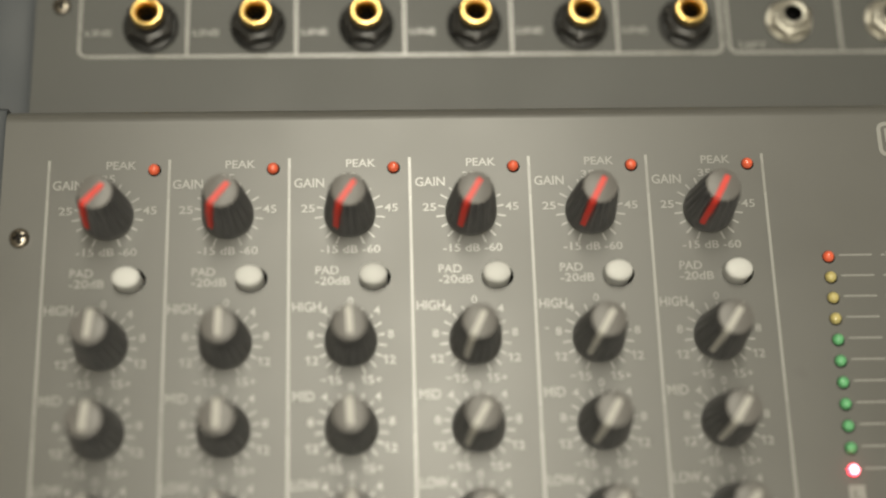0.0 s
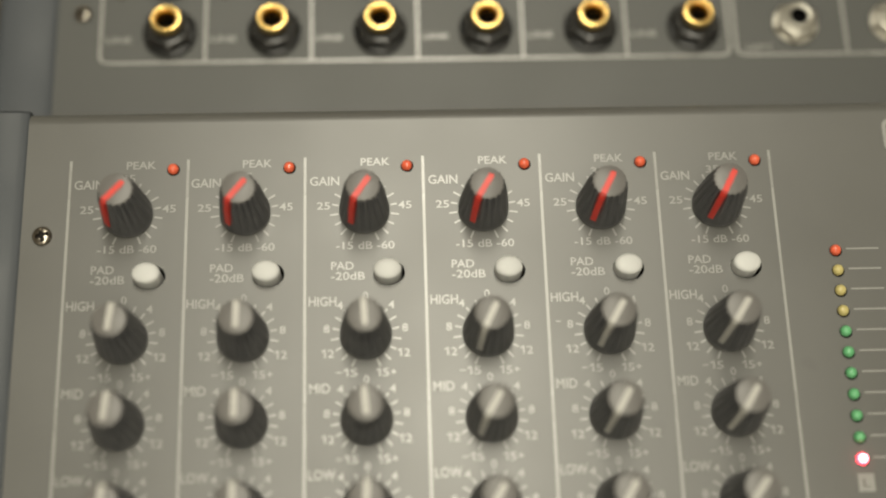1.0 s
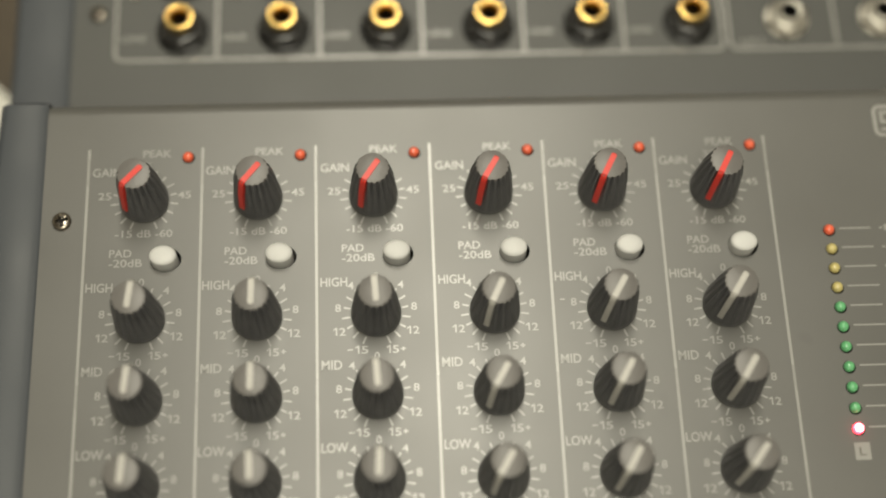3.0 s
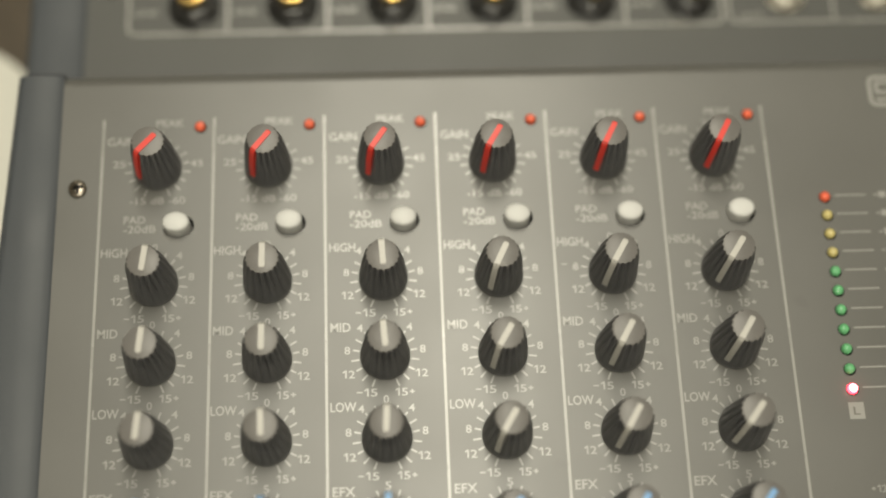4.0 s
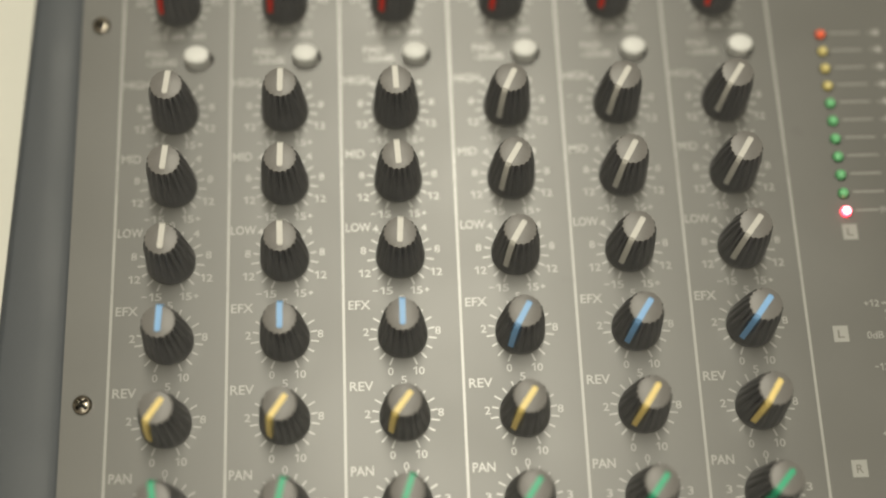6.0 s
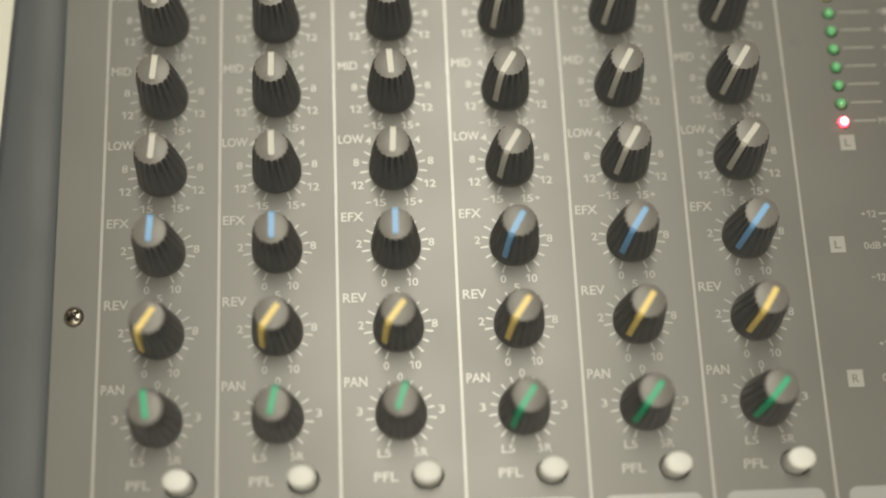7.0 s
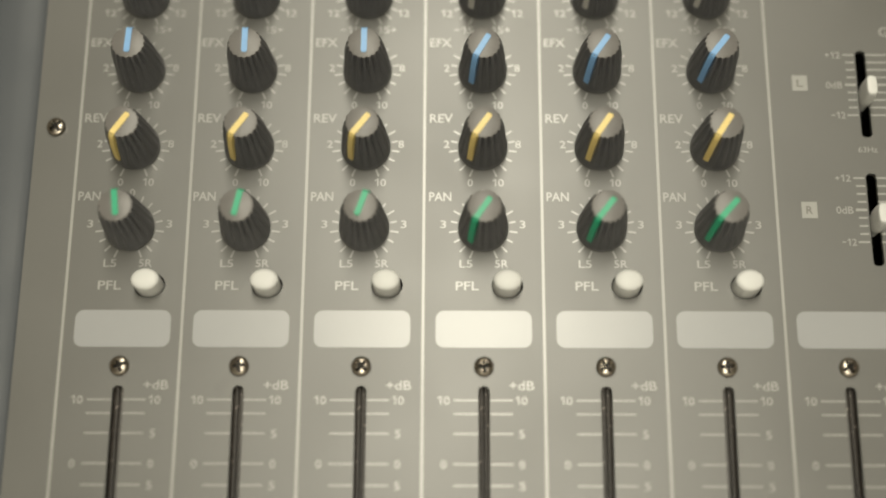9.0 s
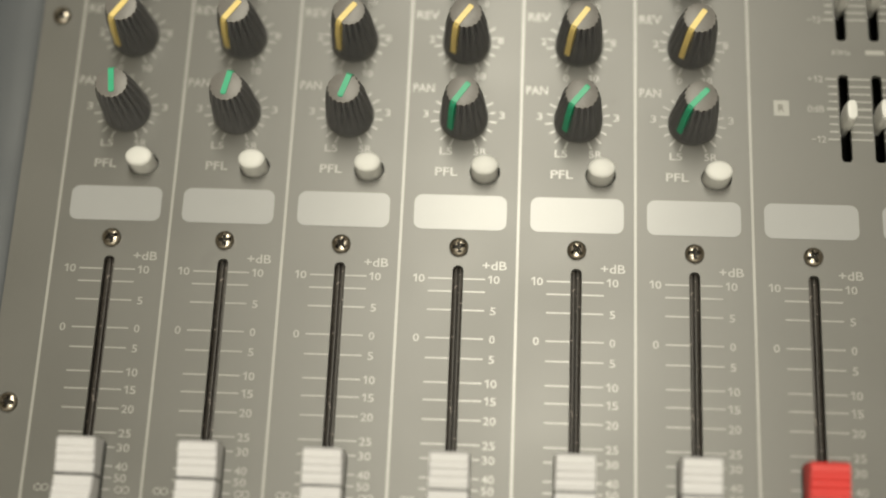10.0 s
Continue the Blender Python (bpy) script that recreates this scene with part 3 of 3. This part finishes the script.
for k, c in enumerate(METER):
    y = 0.1640 - 0.00536 * k
    part("led_hole_shade", LEDSHADE, PANEL, (METER_X + 0.0001, y - 0.0001, 0.0001))
    part("led", LED[c], console, (METER_X, y, 0), label="lit red power indicator" if c == "lit" else "unlit %s level meter indicator" % c)
    if c == "lit":
        part("led_core", mesh_of("led_core", *lathe([(0.00105, 0.0012), (0.0009, 0.0016), (0.0005, 0.0019)], 20), M_LEDCORE, True), console, (METER_X, y, 0), label="glowing white-pink core")
    else:
        part("meter_line", mline, PANEL, (METER_X, y + 0.0004, PRINT_Z))
        bar = mesh_of("meter_figure", *joined(flat(0.0135, 0.0144, -0.0003, 0.0002), flat(0.0148, 0.0168, -0.0009, 0.0009)), M_PRINT)
        part("meter_figure", bar, PANEL, (METER_X, y + 0.0004, PRINT_Z))
part("meter_line", mesh_of("meter_line", *flat(0.0028, 0.0090, -0.00022, 0.00022), M_PRINT), PANEL, (METER_X, 0.1108, PRINT_Z))
part("printed_word", mesh_of("printed_word", *text_piece("POWER", 0.0020, 0.0088), M_PRINT), PANEL, (METER_X + 0.0140, 0.1108, PRINT_Z))


def square_letter(s, x, y, size=0.0040):
    h = size / 2
    part("letter_square", mesh_of("letter_square", *flat(-h, h, -h * 1.1, h * 1.1), M_PRINT), PANEL, (x, y, PRINT_Z))
    part("printed_letter", mesh_of("printed_letter", *text_piece(s, 0.0022, 0.0017), M_GREYPRINT), PANEL, (x, y, PRINT_Z * 2))


square_letter("L", 0.1797, 0.1047)
square_letter("L", 0.1734, 0.0765)
square_letter("R", 0.1734, 0.0412)

# ---- graphic equalizer ----


def slab(a, k):
    """A long rounded bar seen from above: half as wide as it is long."""
    c, n = math.cos(a), math.sin(a)
    q = (abs(c) ** 3.2 + abs(n) ** 3.2) ** (-1 / 3.2)
    return (0.54 * q, 1.10 * q)


EQCAP = mesh_of("slider_cap", *lathe([(0.0022, -0.004), (0.0024, 0.0004), (0.0027, 0.0012), (0.0028, 0.0040), (0.0026, 0.0070), (0.0025, 0.0077), (0.0022, 0.0081), (0.0012, 0.0082)], 36, slab), M_BUTTON, True)
for y1, y0 in ((0.0846, 0.0674), (0.0499, 0.0326)):
    for k in range(9):
        y = y1 + (y0 - y1) * k / 8
        w = 0.00036 if k == 4 else 0.00024
        x0 = 0.1852 if k in (0, 4, 8) else 0.1858
        for a, b in ((x0, 0.1881), (0.1911, 0.1968), (0.1998, 0.2030)):
            part("scale_line", mesh_of("scale_line", *flat(a, b, -w, w), M_PRINT), PANEL, (0, y, PRINT_Z))
    word("+12", 0.0019, 0.0041, 0.1826, y1)
    word("0dB", 0.0020, 0.0044, 0.1824, (y1 + y0) / 2)
    word("-12", 0.0019, 0.0038, 0.1829, y0)
    for k in range(2):
        part("slider_cap", EQCAP, console, (0.1899 + 0.0087 * k, (y0 + y1) / 2 - 0.0035 + 0.0004 * k, 0), label="small white equalizer slider cap")
word("63Hz", 0.0016, 0.0050, 0.1897, 0.0578, name="printed_word")
part("printed_bar", mesh_of("printed_bar", *flat(-0.0025, 0.0025, -0.0007, 0.0007), M_PRINT), PANEL, (0.1985, 0.0578, PRINT_Z))
part("printed_word", mesh_of("printed_word", *text_piece("GR", 0.0028, 0.0058), M_PRINT), PANEL, (0.1982, 0.0914, PRINT_Z))
# maker's badge as plain shapes
badge = joined(outline_ring(0.1958, 0.2150, 0.1889, 0.1985, 0.0022, 0.0011), flat(0.1978, 0.2125, 0.1958, 0.1967), flat(0.1978, 0.1988, 0.1938, 0.1958), flat(0.1978, 0.2125, 0.1929, 0.1938), flat(0.1978, 0.2125, 0.1907, 0.1916))
part("badge_print", mesh_of("badge_print", *badge, M_PRINT), PANEL, (0, 0.0019, PRINT_Z), label="pale outlined badge of plain bars")

# ---- faders ----
def fader_mesh(mat):
    L, h = 0.0188, 0.0098
    prof = [(-L / 2, 0.0026), (-L / 2 + 0.0004, h - 0.0010), (-L / 2 + 0.0012, h)]
    for k in range(3):
        y = -L / 2 + 0.0028 + k * 0.0018
        d = 0.0003 + 0.00045 * k
        prof += [(y, h - d), (y + 0.0004, h - d - 0.00038), (y + 0.0008, h - d - 0.0003), (y + 0.0012, h - d - 0.0002)]
    prof += [(-0.0006, h - 0.0018), (-0.0003, h - 0.0018)]
    prof = prof + [(-y, z) for y, z in reversed(prof)]
    n = len(prof)
    v = []
    for x, k in ((-1, 0), (1, 0)):
        for y, z in prof:
            v.append((x * (0.0051 - 0.0006 * (z - 0.0026) / 0.009), y, z))
    f = [(i, (i + 1) % n, n + (i + 1) % n, n + i) for i in range(n)] + [tuple(range(n))[::-1], tuple(range(n, 2 * n))]
    me = mesh_of("fader_cap", v, f, mat)
    bm = bmesh.new()
    bm.from_mesh(me)
    bmesh.ops.bevel(bm, geom=[e for e in bm.edges if abs(e.verts[0].co.x - e.verts[1].co.x) < 0.0008 and e.calc_face_angle(0) > 0.9], offset=0.0003, segments=2, affect="EDGES")
    bm.to_mesh(me)
    bm.free()
    return me


FCAP, FRED = fader_mesh(M_FADER), fader_mesh(M_REDFADER)
FLINE = mesh_of("centre_line", [(sx * x, y, z) for y in (-0.00032, 0.00032) for sx, x, z in ((-1, 0.00518, 0.0026), (1, 0.00518, 0.0026), (1, 0.00475, 0.00815), (-1, 0.00475, 0.00815))],
                [(0, 1, 2, 3), (4, 7, 6, 5), (0, 4, 5, 1), (1, 5, 6, 2), (2, 6, 7, 3), (3, 7, 4, 0)], M_BLACK)
FBASE = mesh_of("cap_base", *box(-0.0051, 0.0051, -0.0092, 0.0092, 0.0004, 0.0030, 0.0006), M_BLACK)
FSTEM = mesh_of("stem", *box(-0.0006, 0.0006, -0.003, 0.003, -0.006, 0.003), M_BLACK)
FADER_POS = (-0.0623, -0.0624, -0.0630, -0.0629, -0.0624, -0.0622, -0.0623, -0.0623)
for i in range(8):
    cap = part("fader_cap", FRED if i == 6 else FCAP, console, (XC[i], FADER_POS[i] - 0.0004, 0), label="red ridged master fader cap" if i == 6 else "white ridged fader cap near the bottom of its slot")
    part("centre_line", FLINE, cap, label="black centre line")
    part("cap_base", FBASE, cap, label="black lower half of the cap")
    part("stem", FSTEM, cap)

# ---- connectors on the rear panel ----


def hexed(a, k):
    return 1.0 / math.cos((a % (math.pi / 3)) - math.pi / 6) if k in (1, 2) else 1.0


WASHER = mesh_of("washer", *lathe([(0.0077, 0.0), (0.0077, 0.0010), (0.0073, 0.0013), (0.0050, 0.0014)], 40), M_BLACK, True)
NUT = mesh_of("hex_nut", *lathe([(0.0055, 0.0013), (0.0061, 0.0014), (0.0061, 0.0040), (0.0058, 0.0047), (0.0048, 0.0050), (0.0046, 0.0058), (0.0042, 0.0062), (0.0041, 0.0074)], 48, hexed, cap_high=False), M_NUT, True)


def ring_mesh(name, mat):
    """A thin plated sleeve with a flat rim and a funnel that leads into the bore."""
    return mesh_of(name, *lathe([(0.0041, 0.0060), (0.0042, 0.0066), (0.0044, 0.0069), (0.0045, 0.0084), (0.0044, 0.0091), (0.0041, 0.0095), (0.0036, 0.0096), (0.0033, 0.0095), (0.0029, 0.0090), (0.0025, 0.0080), (0.0024, 0.0060), (0.0024, 0.0036)], 40, cap_high=False), mat, True)


GOLD = ring_mesh("gold_ring", M_GOLD)
# shallow black cups paint the bores' dark depth; the panel is closed below
BORE = mesh_of("bore", *lathe([(0.0025, 0.0040), (0.0024, 0.0036), (0.0023, 0.0017)], 32), M_DARK)
NBORE = mesh_of("bore", *lathe([(0.0025, 0.0052), (0.0023, 0.0046), (0.0022, 0.0017)], 32), M_DARK)
NWASH = mesh_of("washer", *lathe([(0.0065, 0.0), (0.0066, 0.0004), (0.0063, 0.0008), (0.0050, 0.0009)], 40), M_NICKEL, True)
NNUT = mesh_of("hex_nut", *lathe([(0.0050, 0.0008), (0.0055, 0.0010), (0.0055, 0.0028), (0.0053, 0.0034), (0.0046, 0.0038), (0.0042, 0.0039)], 48, hexed, cap_high=False), M_NICKEL, True)
NRING = mesh_of("sleeve", *lathe([(0.0043, 0.0036), (0.0041, 0.0048), (0.0038, 0.0054), (0.0034, 0.0056), (0.0029, 0.0055), (0.0025, 0.0050)], 40, cap_high=False), M_NICKEL, True)
for i in range(CH):
    j = part("jack_socket", WASHER, console, (XC[i] + 0.0046, 0.2420, REAR_Z), 0, "black line jack socket with a gold ring")
    part("hex_nut", NUT, j, turn=(30, 12, 50, 33, 20, 41)[i])
    part("gold_ring", GOLD, j, label="gold-plated socket ring")
    part("bore", BORE, j)
for x in (0.1845, 0.2130):
    j = part("jack_socket", NWASH, console, (x, 0.2425, REAR_Z), 0, "bright nickel output jack socket")
    part("hex_nut", NNUT, j, turn=18)
    part("sleeve", NRING, j)
    part("bore", NBORE, j)
XRING = mesh_of("xlr_socket", *lathe([(0.0125, 0.0), (0.0125, 0.0018), (0.0118, 0.0026), (0.0100, 0.0026), (0.0096, 0.0018), (0.0096, -0.004)], 48, cap_high=False), M_BLACK, True)
XCORE = mesh_of("socket_insert", *lathe([(0.0096, -0.0022), (0.0090, -0.0020), (0.0060, -0.0020)], 48), material("insert_plastic", (0.06, 0.06, 0.058), 0.5), True)
PIN = mesh_of("contact", *lathe([(0.0011, -0.0020), (0.0011, -0.0014)], 16), M_DARK)
SHEAD, SCROSS = screw_meshes(0.0016, M_STEEL)
for x in [XC[i] + 0.0036 for i in range(CH)] + [0.1845, 0.2130]:
    s = part("xlr_socket", XRING, console, (x, 0.2656, REAR_Z), 0, "round black microphone socket")
    part("socket_insert", XCORE, s)
    for a in (90, 210, 330):
        part("contact", PIN, s, (0.0042 * math.cos(radians(a)), 0.0042 * math.sin(radians(a)), 0))
    f = part("screw", SHEAD, console, (x - 0.0135, 0.2549, REAR_Z), 30, "small bright socket screw")
    part("cross_recess", SCROSS, f)
# printed frames and words round the sockets
frames = [outline_ring(-0.0155, 0.1652, 0.2324, 0.306, 0.0028, 0.0009), outline_ring(0.1664, 0.2600, 0.2324, 0.306, 0.0028, 0.0009), flat(0.1985, 0.1994, 0.2332, 0.3052)]
for i in range(1, CH):
    frames.append(flat(XC[i] - 0.01545, XC[i] - 0.01455, 0.2332, 0.3052))
for fr in frames:
    part("printed_frame", mesh_of("printed_frame", *fr, M_PRINT), REAR, (0, 0, REAR_Z + PRINT_Z))
line_word = mesh_of("printed_word", *text_piece("LINE", 0.0019, 0.0072), M_PRINT)
for i in range(CH):
    part("printed_word", line_word, REAR, (XC[i] - 0.0098, 0.2402, REAR_Z + PRINT_Z))
part("printed_word", mesh_of("printed_word", *text_piece("LEFT", 0.0019, 0.0076), M_PRINT), REAR, (0.1736, 0.2352, REAR_Z + PRINT_Z))
